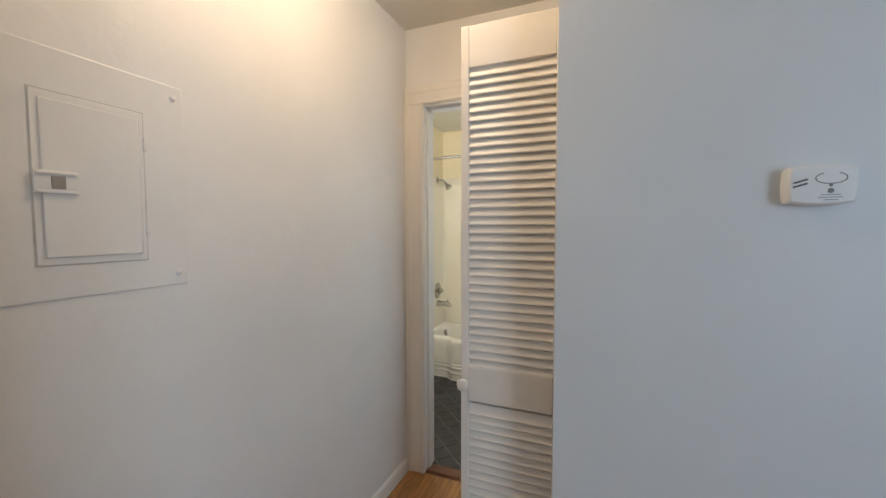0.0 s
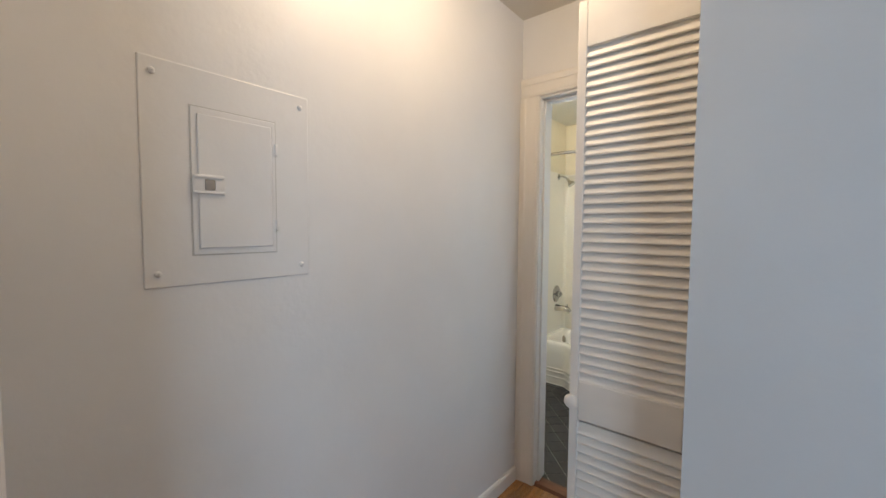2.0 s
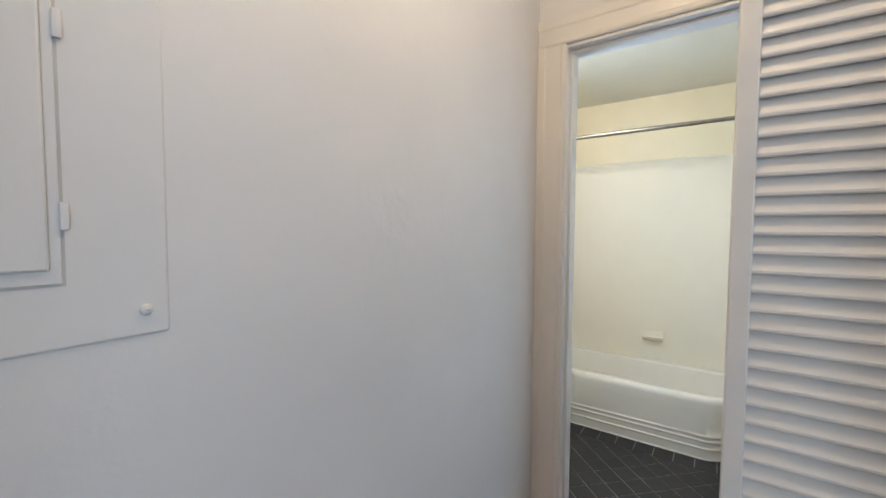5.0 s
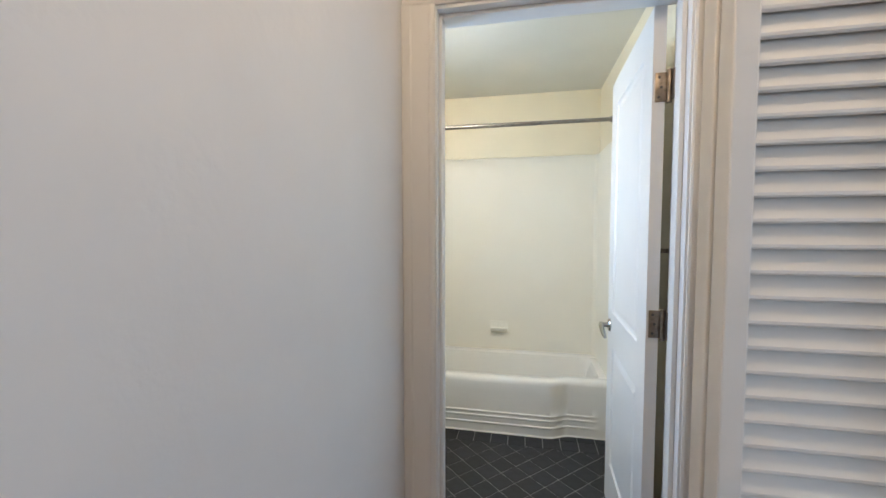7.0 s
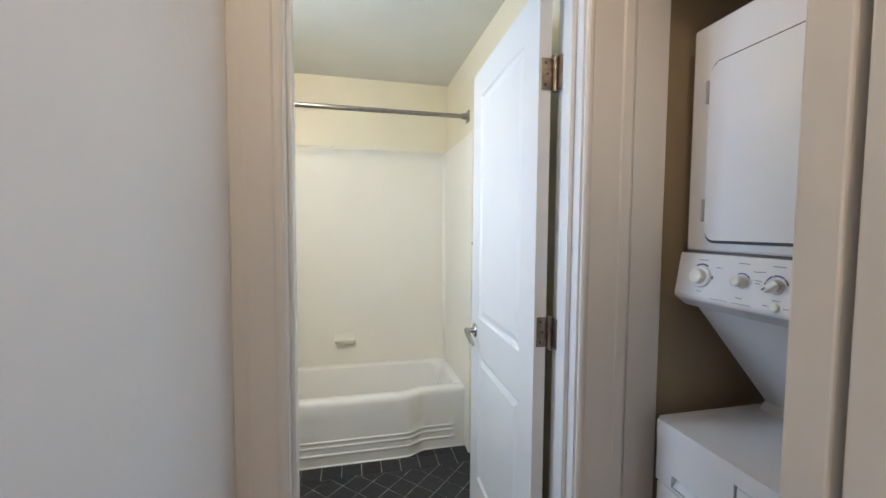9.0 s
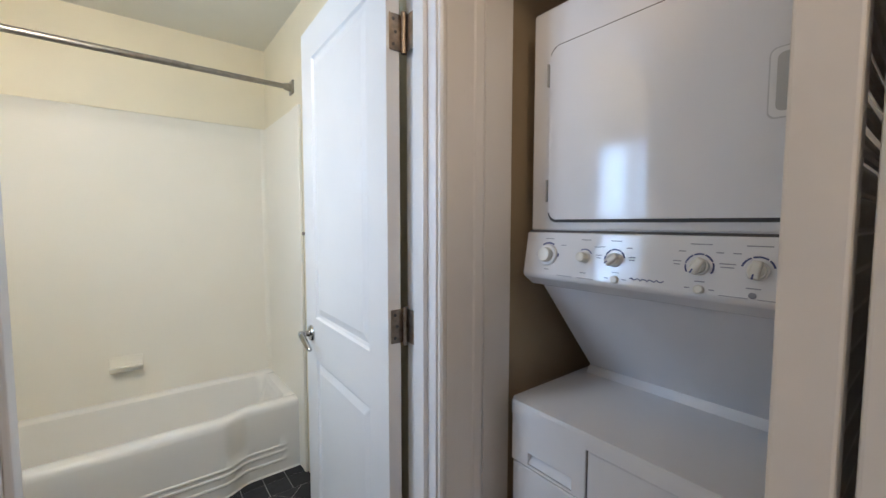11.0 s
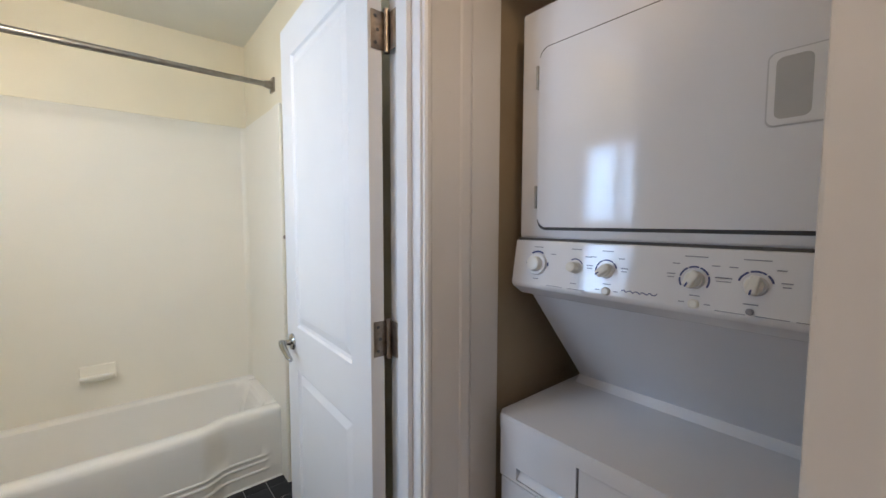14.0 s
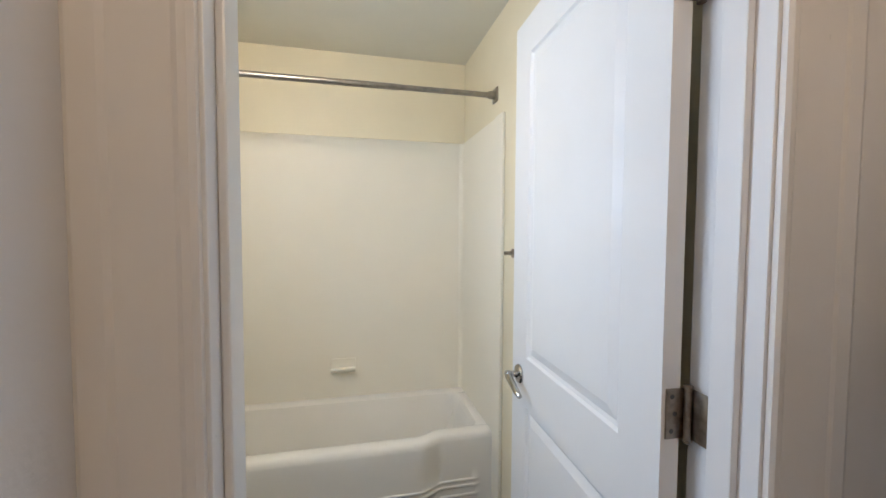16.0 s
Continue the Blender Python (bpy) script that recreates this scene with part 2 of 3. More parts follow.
closet_floor = tagged(link("floor_closet", box(1.0, 2.0, -.79, .02, -.006, -.001), SILL), "dark closet floor", "floor", kind="structure")
tagged(link("threshold", extrude([(.0, -.006), (.012, .012), (.078, .012), (.092, -.004)], "x", .104, .836), SILL), "dark red-brown wooden threshold in the bathroom doorway", "threshold", kind="structure")
ground = tagged(link("ground", box(-60, 60, -60, 60, -3.1, -3.0), mat("grass_ground", (.07, .09, .04), .9, vary=.4, scale=.5)), "grassy ground far below the windows", "ground", kind="structure")


# ---- trim ----
def casing_profile(w):
    """(across, out) outline of a colonial casing, thick at the outer edge."""
    return [(0, 0), (0, .009), (.006, .013), (.014, .013), (.020, .010), (.030, .0105), (w - .040, .0135), (w - .034, .0165), (w - .012, .0185), (w - .004, .016), (w, .010), (w, 0)]


def casing_end(name, x_in, x_out, z1):
    s = 1 if x_out > x_in else -1
    poly = [(x_in + s * a, -b) for a, b in casing_profile(abs(x_out - x_in))]
    return tagged(link(name, extrude(poly, "z", 0, z1), TRIM, None, True), "cream-white moulded door casing", "door casing", kind="structure")


casing_end("trim_door_right", .832, .972, 2.043)
casing_end("trim_door_left", .104, -.008, 2.043)
poly = [(-b, 2.043 + a) for a, b in casing_profile(.10)]
tagged(link("trim_door_head", extrude(poly, "x", .0005, .972), TRIM, None, True), "cream-white moulded head casing", "door casing", kind="structure")
# jambs with their stops
for nm, xa, xb, xs in (("jamb_left", .098, .109, .120), ("jamb_right", .826, .838, .812)):
    bm = box(xa, xb, .0005, .125, 0, 2.045, bevel=.0015)
    add_box(bm, min(xs, xa if xs < xa else xb), max(xs, xa if xs < xa else xb), .032, .076, 0, 2.035, bevel=.003)
    tagged(link(nm, bm, DOOR, None, True), "white painted door jamb with stop", "door jamb", kind="structure")
bm = box(.109, .826, .0005, .125, 2.032, 2.049, bevel=.0015)
add_box(bm, .120, .812, .032, .076, 2.02, 2.032, bevel=.003)
tagged(link("jamb_head", bm, DOOR, None, True), "white painted head jamb", "door jamb", kind="structure")
tagged(link("trim_closet_jamb", box(.975, 1.075, -.010, 0, 0, 2.06, bevel=.002), TRIM, None, True), "white painted closet jamb board", "jamb", kind="structure")


def baseboard(name, x0, x1, y0, y1):
    if x1 - x0 < y1 - y0:
        poly = [(x0, 0), (x0 + .013, 0), (x0 + .013, .062), (x0 + .009, .073), (x0 + .003, .078), (x0, .078)]
        bm = extrude(poly, "y", y0, y1)
    else:
        poly = [(y1, 0), (y1 - .013, 0), (y1 - .013, .062), (y1 - .009, .073), (y1 - .003, .078), (y1, .078)]
        bm = extrude(poly, "x", x0, x1)
    return tagged(link(name, bm, TRIM, None, True), "white painted baseboard along the wall", "baseboard", kind="structure")


baseboard("baseboard", 0, .013, -1.86, -.019)
baseboard("baseboard", XR, 3.2, -.92, -.905)
# cased edge of the wing wall
poly = [(.743 - a, -1.880 + b) for a, b in casing_profile(.09)]
tagged(link("trim_entry", extrude(poly, "z", 0, HZ), TRIM, None, True), "white moulded casing on the wing wall", "door casing", kind="structure")
bm = box(.735, .748, -1.995, -1.8795, 0, HZ, bevel=.002)
add_box(bm, .748, .760, -1.965, -1.915, 0, HZ, bevel=.003)
tagged(link("jamb_entry", bm, TRIM, None, True), "white painted jamb with stop", "door jamb", kind="structure")


def window(name, m, w, h, label):
    """A two-light window in local x (width), y (depth), z."""
    win = thing(name, m, label, "window")
    win["kind"] = "structure"
    bm = bmesh.new()
    for a in ((0, w, 0, .045), (0, w, h - .045, h), (0, .045, .045, h - .045), (w - .045, w, .045, h - .045), (w / 2 - .025, w / 2 + .025, .045, h - .045)):
        add_box(bm, a[0], a[1], -.03, .03, a[2], a[3], bevel=.004)
    part("window_frame", bm, DOOR, win)
    for k in (0, 1):
        x0 = .045 if k == 0 else w / 2 + .025
        p = part("pane", box(x0, x0 + w / 2 - .07, -.004, .004, .045, h - .045), GLASS, win, smooth=False)
        p.visible_shadow = False
    part("window_sill", box(-.04, w + .04, -.10, -.032, -.025, 0, bevel=.004), DOOR, win)
    return win


window("window_bath", pose(BX0 - .04, .27, 1.30, 0, 0, 90), .54, .58, "white-framed two-pane bathroom window")
window("window_room", pose(3.24, -2.6, .775, 0, 0, -90), 1.1, 1.35, "white-framed two-pane room window")


# ---- breaker panel ----
def breaker_panel():
    t = thing("breaker_panel", pose(-.003, -1.443, 1.488), "wall-painted electrical breaker panel cover with closed door", "breaker panel")
    hw, hh = .198, .252
    bm = extrude(round_rect(-hw, hw, -hh, hh, .004, 2), "x", -.001, .006)
    bmesh.ops.bevel(bm, geom=[q for q in bm.edges if all(v.co.x > .005 for v in q.verts)], offset=.0036, segments=3, profile=.5, affect="EDGES")
    part("cover_plate", bm, PANEL, t)
    # door: raised rim, sunk field
    y0, y1, z0, z1 = -.101, .098, -.180, .163
    part("door_seam", box(.005, .0066, y0 - .003, y1 + .003, z0 - .003, z1 + .003), mat("panel_shadow_gap", (.58, .56, .53), .7), t, smooth=False)
    bm = box(.006, .0085, y0, y1, z0, z1, bevel=.0012)
    door = part("door", bm, PANEL, t)
    part("door_field", box(.0080, .0125, y0 + .012, y1 - .010, z0 + .014, z1 - .014, bevel=.0032, seg=3), PANEL, door)
    part("latch_plate", box(.0115, .0150, y0 - .001, y0 + .069, -.038, .008, bevel=.001), PANEL, door)
    bm = box(.0148, .0185, y0 + .001, y0 + .067, .000, .006, bevel=.0012)
    add_box(bm, .0148, .0185, y0 + .001, y0 + .067, -.037, -.031, bevel=.0012)
    part("latch_rib", bm, PANEL, door)
    part("latch", box(.0145, .0168, y0 + .025, y0 + .047, -.028, -.003, bevel=.002), mat("latch_slider", (.30, .27, .24), .5), door, "grey-brown sliding latch")
    for z in (.095, -.105):
        part("hinge_tab", box(.006, .0125, y1 - .001, y1 + .007, z - .018, z + .012, bevel=.002), PANEL, t)
    for y, z in ((-.172, .220), (.172, .220), (-.172, -.220), (.172, -.220)):
        sc = part("screw", lathe([(.0072, 0), (.0072, .002), (.0060, .0042), (.003, .0056), (.0004, .0060)], pose(.006, y, z, 0, 90, 0), 16), PANEL, t)
        part("slot", box(.0114, .0122, y - .0022, y + .0022, z - .0006, z + .0006), GREY, sc, smooth=False)
    return t


breaker_panel()


# ---- alarm ----
def alarm():
    t = thing("gas_alarm", pose(1.417, -.905, 1.466), "white plastic carbon monoxide alarm on the wall", "alarm")
    poly = [(-.060, -.030), (-.057, -.038), (-.03, -.0425), (.0, -.0435), (.03, -.0425), (.057, -.038), (.060, -.030), (.062, 0), (.060, .030), (.056, .038), (.03, .0415), (0, .042), (-.03, .0415), (-.056, .038), (-.060, .030), (-.062, 0)]
    bm = bmesh.new()
    rings = []
    for s, d in ((1, 0), (1, -.018), (.985, -.026), (.95, -.031), (.88, -.0335)):
        rings.append([bm.verts.new((u * s * .93, d, v * s * .95)) for u, v in poly])
    for a, b in zip(rings, rings[1:]):
        for i in range(len(poly)):
            bm.faces.new((a[i], a[(i + 1) % len(poly)], b[(i + 1) % len(poly)], b[i]))
    bm.faces.new(rings[-1])
    bm.faces.new(rings[0][::-1])
    body = part("body", bm, PLASTIC, t)
    bm = bmesh.new()
    for k in range(2):
        add_box(bm, -.012, .012, -.0345, -.033, -.0017, .0017, m=pose(-.036, 0, .007 - k * .008, 0, -18, 0))
    part("vent_slot", bm, SEAM, body, smooth=False)
    arc = [(.012 + .024 * math.cos(radians(a)), -.0336, .012 + .011 * math.sin(radians(a))) for a in range(120, 421, 12)]
    part("button_ring", tube(arc, .0009, 6), SCREEN, body)
    part("test_button", lathe([(.005, 0), (.005, .001), (.004, .0016)], pose(.012, -.0333, -.013, 90, 0, 0), 14), SCREEN, body)
    part("indicator", lathe([(.003, 0), (.003, .001), (.002, .0013)], pose(.012, -.0333, -.002, 90, 0, 0), 12), SCREEN, body)
    for k, wd in enumerate((.015, .019, .011)):
        part("print_bar", box(.012 - wd, .012 + wd, -.0343, -.0335, -.0215 - k * .005, -.0200 - k * .005), INK, body, smooth=False)
    return t


alarm()


# ---- folded louvered door leaves ----
def louver_leaf(y):
    """Leaf from x 0 to W, front face at local y 0, back at .033."""
    t = thing("louvered_door", pose(.592, y, .015), "white painted louvered bifold closet door leaf folded open", "louvered door", "bifold door leaves")
    W, H, T = .330, 1.995, .033
    part("stile", box(0, .025, 0, T, 0, H, bevel=.0025), LOUVER, t)
    part("stile", box(W - .038, W, 0, T, 0, H, bevel=.0025), LOUVER, t)
    x0, x1 = .0255, W - .0385
    for z0, z1 in ((0, .13), (.800, .914), (1.868, H)):
        part("rail", box(x0, x1, .0015, T - .0015, z0, z1, bevel=.0015), LOUVER, t)
    sm = extrude([(.0030, -.0118), (.0030, -.0150), (.0050, -.0172), (.0090, -.0166), (.0235, .0120), (.0230, .0158), (.0200, .0172), (.0165, .0160)], "x", x0 - .002, x1 + .002)
    first = part("slat", sm, LOUVER, t)
    first.location = (0, 0, .146)
    pitch = .0272
    z = .146 + pitch
    for lo, hi in ((.146 + pitch, .789), (.929, 1.860)):
        z = lo
        while z < hi:
            s = new("slat", first.data)
            s.parent, s.location = t, (0, 0, z)
            z += pitch
    return t


leaf = louver_leaf(-.752)
back = copy_thing(leaf, pose(.592, -.711, .015))
part("knob", lathe([(.008, 0), (.008, .012), (.012, .016), (.0185, .021), (.0205, .028), (.018, .034), (.011, .037), (.001, .0378)], pose(.016, 0, .862, 90, 0, 0), 24), LOUVER, leaf, "round white wooden knob")
for z in (.32, 1.80):
    bm = bmesh.new()
    for k in (-1, 0, 1):
        add_box(bm, .016, .022, .0335, .0405, z + k * .022 - .004, z + k * .022 + .004, bevel=.001)
    part("fold_hinge", bm, LOUVER, leaf)
tagged(link("closet_track", box(.945, .975, -.785, -.012, 2.032, 2.058, bevel=.002), NICKEL), "metal bifold track under the closet header", "door track", kind="structure")


# ---- bathroom door ----
def raised_panel(bm, x, sgn, y0, y1, z0, z1):
    """Sunk moulding round a raised field on the face at x; sgn is the way out of the face."""
    rings = []
    for ins, d in ((0, 0), (.006, -.007), (.016, -.009), (.042, -.002), (.046, -.002)):
        rings.append([bm.verts.new((x + sgn * d, y, z)) for y, z in ((y0 + ins, z0 + ins), (y1 - ins, z0 + ins), (y1 - ins, z1 - ins), (y0 + ins, z1 - ins))])
    for a, b in zip(rings, rings[1:]):
        for i in range(4):
            bm.faces.new((a[i], a[(i + 1) % 4], b[(i + 1) % 4], b[i]))
    bm.faces.new(rings[-1])


def bath_door():
    t = thing("bathroom_door", pose(.800, .118, .012, 0, 0, -2.2), "open white two-panel bathroom door with nickel lever", "door")
    T, W, H = .036, .700, 2.018
    ys, zs = (0, .115, W - .115, W), (0, .22, .785, .945, H - .115, H)
    bm = bmesh.new()
    for x, sgn in ((-T, -1), (0, 1)):
        for i in range(3):
            for j in range(5):
                if i == 1 and j in (1, 3):
                    raised_panel(bm, x, sgn, ys[i], ys[i + 1], zs[j], zs[j + 1])
                else:
                    bm.faces.new([bm.verts.new((x, a, b)) for a, b in ((ys[i], zs[j]), (ys[i + 1], zs[j]), (ys[i + 1], zs[j + 1]), (ys[i], zs[j + 1]))])
    for ya in (0, W):
        bm.faces.new([bm.verts.new(p) for p in ((-T, ya, 0), (0, ya, 0), (0, ya, H), (-T, ya, H))])
    for za in (0, H):
        bm.faces.new([bm.verts.new(p) for p in ((-T, 0, za), (0, 0, za), (0, W, za), (-T, W, za))])
    bmesh.ops.remove_doubles(bm, verts=bm.verts, dist=.0001)
    slab = part("slab", bm, DOOR, t, smooth=False)
    h = part("lever_handle", lathe([(.031, 0), (.031, .004), (.027, .009), (.014, .012), (.011, .016), (.011, .032), (.013, .034), (.013, .047), (.010, .050)], pose(-T, W - .065, .878, 0, -90, 0), 26), CHROME, t, "polished nickel lever handle")
    part("lever", tube([(-T - .040, W - .065, .878), (-T - .042, W - .075, .874), (-T - .043, W - .105, .866), (-T - .041, W - .145, .850), (-T - .037, W - .162, .842)], [.012, .0115, .011, .010, .007], 14), CHROME, h)
    part("latch_plate", box(-T + .005, -.005, W - .0005, W + .0015, .85, .906, bevel=.0005), NICKEL, t)
    for z in (1.774, 1.038, .285):
        hg = part("hinge", tube([(.009, -.008, z - .046), (.009, -.008, z + .046)], .0062, 14), BRONZE, t, "worn bronze-nickel butt hinge")
        part("door_leaf", box(-.029, .006, -.0032, -.0004, z - .044, z + .044, bevel=.001), BRONZE, hg)
        part("jamb_leaf", box(.0145, .0168, -.044, -.010, z - .044, z + .044, bevel=.001), BRONZE, hg)
        for dz in (-.030, 0, .030):
            part("screw", lathe([(.0042, 0), (.0042, .0008), (.003, .0012)], pose(-.018 + (.006 if dz == 0 else 0), -.0030, z + dz, 90, 0, 0), 12), SEAM, hg)
        for zz in (-.0475, .0475):
            part("pin_cap", lathe([(.0075, -.002), (.0075, .002), (.004, .0035)], pose(.009, -.008, z + zz), 12), BRONZE, hg)
    return t


bath_door()


# ---- laundry centre ----
def bars(bm, y, z, n, w, front, gap=.006, h=.0018):
    for k in range(n):
        ww = w * (1 - .25 * (k % 2))
        add_box(bm, front(z - k * gap) - .0012, front(z - k * gap) + .002, y - ww / 2, y + ww / 2, z - k * gap, z - k * gap + h)


def laundry():
    t = thing("laundry_center", pose(1.030, -.062, 0), "white stacked washer and dryer in the closet", "washer dryer")
    L = -.686
    # washer
    part("washer_body", box(.010, .70, L, .004, .02, .686, bevel=.006), ENAMEL, t)
    # dark fillers paint the shade inside the washer's joints
    part("seam", box(.049, .60, L + .004, 0, .680, .822), SEAM, t, smooth=False)
    for y0, y1, z0, z1 in ((L + .004, 0, .812, .8185), (L + .004, 0, .6855, .6905), (-.2165, -.2115, .691, .8125)):
        part("seam", box(.0125, .049, y0, y1, z0, z1), SEAM, t, smooth=False)
    bm = bmesh.new()
    for y0, y1, z0, z1 in ((-.212, .004, .690, .697), (-.212, .004, .728, .813), (-.212, -.178, .697, .728), (-.048, .004, .697, .728)):
        add_box(bm, .008, .05, y0, y1, z0, z1)
    bmesh.ops.remove_doubles(bm, verts=bm.verts, dist=.0001)
    part("fascia", bm, ENAMEL, t, smooth=False)
    part("fascia", box(.008, .60, L, -.216, .690, .813, bevel=.005), ENAMEL, t)
    bm = extrude(round_rect(.0, .70, L - .001, .008, .016), "z", .818, .857)
    bmesh.ops.bevel(bm, geom=[e for e in bm.edges if all(v.co.z > .85 for v in e.verts)], offset=.010, segments=3, profile=.5, affect="EDGES")
    part("washer_top", bm, ENAMEL, t)
    # recessed pull in the left fascia
    part("pull", extrude([(.0095, .6972), (.012, .6972), (.034, .7278), (.049, .7278), (.049, .6972)], "y", -.1778, -.0482), ENAMEL, t)
    # dryer: cabinet, slanted back over the washer
    part("slanted_back", extrude([(.092, 1.156), (.352, .859), (.70, .859), (.70, 1.30), (.092, 1.30)], "y", L + .022, -.022), SLOPE, t)
    part("back_strip", extrude([(.318, .8575), (.350, .8575), (.350, .876), (.338, .880), (.330, .872)], "y", L + .02, -.018), ENAMEL, t)
    bm = extrude(round_rect(L, .018, 1.297, 1.862, .008, 3), "x", .090, .70)
    bmesh.ops.bevel(bm, geom=[e for e in bm.edges if all(v.co.x < .091 for v in e.verts)], offset=.006, segments=3, profile=.5, affect="EDGES")
    part("dryer_cabinet", bm, ENAMEL, t)
    # dark sheet stands for the shade in the gap round the dryer door
    part("door_gap", extrude(round_rect(L + .037, -.037, 1.3185, 1.7625, .026), "x", .0885, .0905), SEAM, t, smooth=False)
    bm = extrude(round_rect(L + .044, -.044, 1.326, 1.755, .021), "x", .078, .0904)
    bmesh.ops.bevel(bm, geom=[e for e in bm.edges if all(v.co.x < .079 for v in e.verts)], offset=.005, segments=3, profile=.5, affect="EDGES")
    d = part("dryer_door", bm, ENAMEL, t)
    part("handle_seam", extrude(round_rect(-.5685, -.4855, 1.4885, 1.6045, .012), "x", .0770, .0782), mat("handle_edge", (.56, .56, .56), .5), d)
    part("handle_frame", extrude(round_rect(-.566, -.488, 1.491, 1.602, .011), "x", .0755, .0785), PLASTIC, d)
    part("handle_pocket", extrude(round_rect(-.541, -.497, 1.500, 1.594, .010), "x", .0748, .0760), GREY, d, "grey recessed finger pocket")
    for z in (1.40, 1.69):
        part("door_hinge", box(.074, .090, -.041, -.037, z - .028, z + .028, bevel=.001), GREY, t)
    # control panel, leaning forward at the bottom
    # the shade in the joint above it is a dark filler
    part("panel_seam", box(.072, .12, L + .002, .006, 1.286, 1.2985), SEAM, t, smooth=False)
    bm = extrude([(.064, 1.2935), (.046, 1.186), (.050, 1.177), (.086, 1.153), (.120, 1.158), (.120, 1.2935)], "y", L - .004, .008)
    bmesh.ops.bevel(bm, geom=list(bm.edges), offset=.0035, segments=2, profile=.5, affect="EDGES")
    cp = part("control_panel", bm, ENAMEL, t)
    front = lambda z: .046 + (z - 1.186) / .1075 * .018
    tilt = -90 + math.degrees(math.atan2(.018, .1075))
    ink, blue = bmesh.new(), bmesh.new()
    for y, r, style in ((-.066, .0250, 0), (-.168, .0160, 1), (-.241, .0185, 2), (-.404, .0190, 3), (-.491, .0190, 4)):
        z = 1.237
        m = pose(front(z), y, z, 0, tilt, 0)
        dial = part("dial", lathe([(r * 1.08, -.001), (r * 1.08, .004), (r * .98, .007)] if style in (0,) else [(r * .86, -.001), (r * .86, .003), (r * .8, .005)], m, 30), PLASTIC, cp)
        if style in (0, 1):
            part("knob", lathe([(r * .74, .003), (r * .72, .016), (r * .66, .021), (r * .50, .0225), (r * .1, .0225)], m, 26), KNOB, dial, "cream plastic dial knob")
        else:
            part("knob", lathe([(r * .70, .003), (r * .66, .012), (r * .55, .0135), (r * .1, .0135)], m, 26), KNOB, dial, "cream plastic dial knob")
            g = bmesh.new()
            add_box(g, -r * .40, r * .40, -r * .84, r * .84, .005, .021, bevel=.004, seg=3, m=m @ pose(0, 0, 0, 0, 0, 20 * style))
            part("grip", g, KNOB, dial)
            part("pointer", add_box(bmesh.new(), -r * .07, r * .07, r * .40, r * .84, .0205, .0216, m=m @ pose(0, 0, 0, 0, 0, 20 * style)), BLUE, dial, smooth=False)
        spans = {0: ((150, 215), (262, 275), (85, 100)), 1: ((120, 210),), 2: ((105, 140), (145, 200), (205, 245), (250, 275)), 3: ((60, 110), (116, 160), (165, 205), (210, 258), (264, 300)), 4: ((105, 140), (146, 200), (206, 255))}[style]
        for a0, a1 in spans:
            prev = None
            for k in range(9):
                a = radians(180 + a0 + (a1 - a0) * k / 8)
                q = [m @ Vector((rr * math.cos(a), rr * math.sin(a), .0012)) for rr in (r * 1.14, r * 1.30)]
                cur = [blue.verts.new(v) for v in q]
                if prev:
                    blue.faces.new((prev[0], cur[0], cur[1], prev[1]))
                prev = cur
        bars(ink, y, 1.277, 1, .036 if style > 2 else .024, front)
        if style > 1:
            for sy in (-1, 1):
                bars(ink, y + sy * (r * 1.34 + .013), 1.244, 2, .014, front)
                bars(ink, y + sy * (r * 1.1 + .010), 1.263, 1, .012, front)
        else:
            bars(ink, y - r * 1.4 - .008, 1.262, 1, .014, front)
            bars(ink, y, 1.201, 1, .014, front)
    for y in (-.246, -.407):
        b = part("button", lathe([(.0085, -.001), (.0085, .005), (.006, .007), (.0005, .007)], pose(front(1.195), y, 1.195, 0, tilt, 0), 18), KNOB, cp)
        bars(ink, y - .02, 1.196, 1, .009, front)
        bars(ink, y + .02, 1.196, 1, .009, front)
        bars(ink, y, 1.209, 1, .016, front)
    part("start_button", lathe([(.0055, -.001), (.0055, .003), (.004, .004)], pose(front(1.195), -.487, 1.195, 0, tilt, 0), 16), INK, cp, "small dark start button")
    bars(ink, -.487, 1.206, 1, .02, front)
    for y in (-.120, -.175, -.46, -.515, -.565, -.610, -.645):
        bars(ink, y, 1.189, 1, .042, front, h=.0012)
    for z in (1.275, 1.255, 1.238, 1.215, 1.200):
        bars(ink, -.602, z, 1, .03, front)
    bars(ink, -.655, 1.262, 4, .03, front, .011, .002)
    part("printing", ink, INK, cp, smooth=False)["kind"] = "stuff"
    part("dial_marks", blue, BLUE, cp, smooth=False)["kind"] = "stuff"
    # nameplate drawn as a plain slanted stroke
    pts = [(front(1.2) - .0008, -.278 - k * .0045, 1.201 + (.006 if k == 0 else .0024) * math.sin(k * 2.2)) for k in range(16)]
    part("nameplate", tube(pts, .0010, 6), BLUE, cp)
    part("rating_sticker", box(front(1.209) - .0006, front(1.209) + .002, -.668, -.640, 1.195, 1.208), SCREEN, cp, smooth=False)
    for y in (-.06, -.62):
        for x in (.06, .62):
            part("foot", lathe([(.02, 0), (.02, .012), (.012, .022)], pose(x, y, 0), 14), SEAM, t)
    return t


laundry()


# ---- bathtub and surround ----
def smooth01(a, b, x):
    k = min(1, max(0, (x - a) / (b - a)))
    return k * k * (3 - 2 * k)


TF = 1.312


def tub_front(x):
    return TF + .052 * (smooth01(.545, .675, x) + 1 - smooth01(-.315, -.225, x))


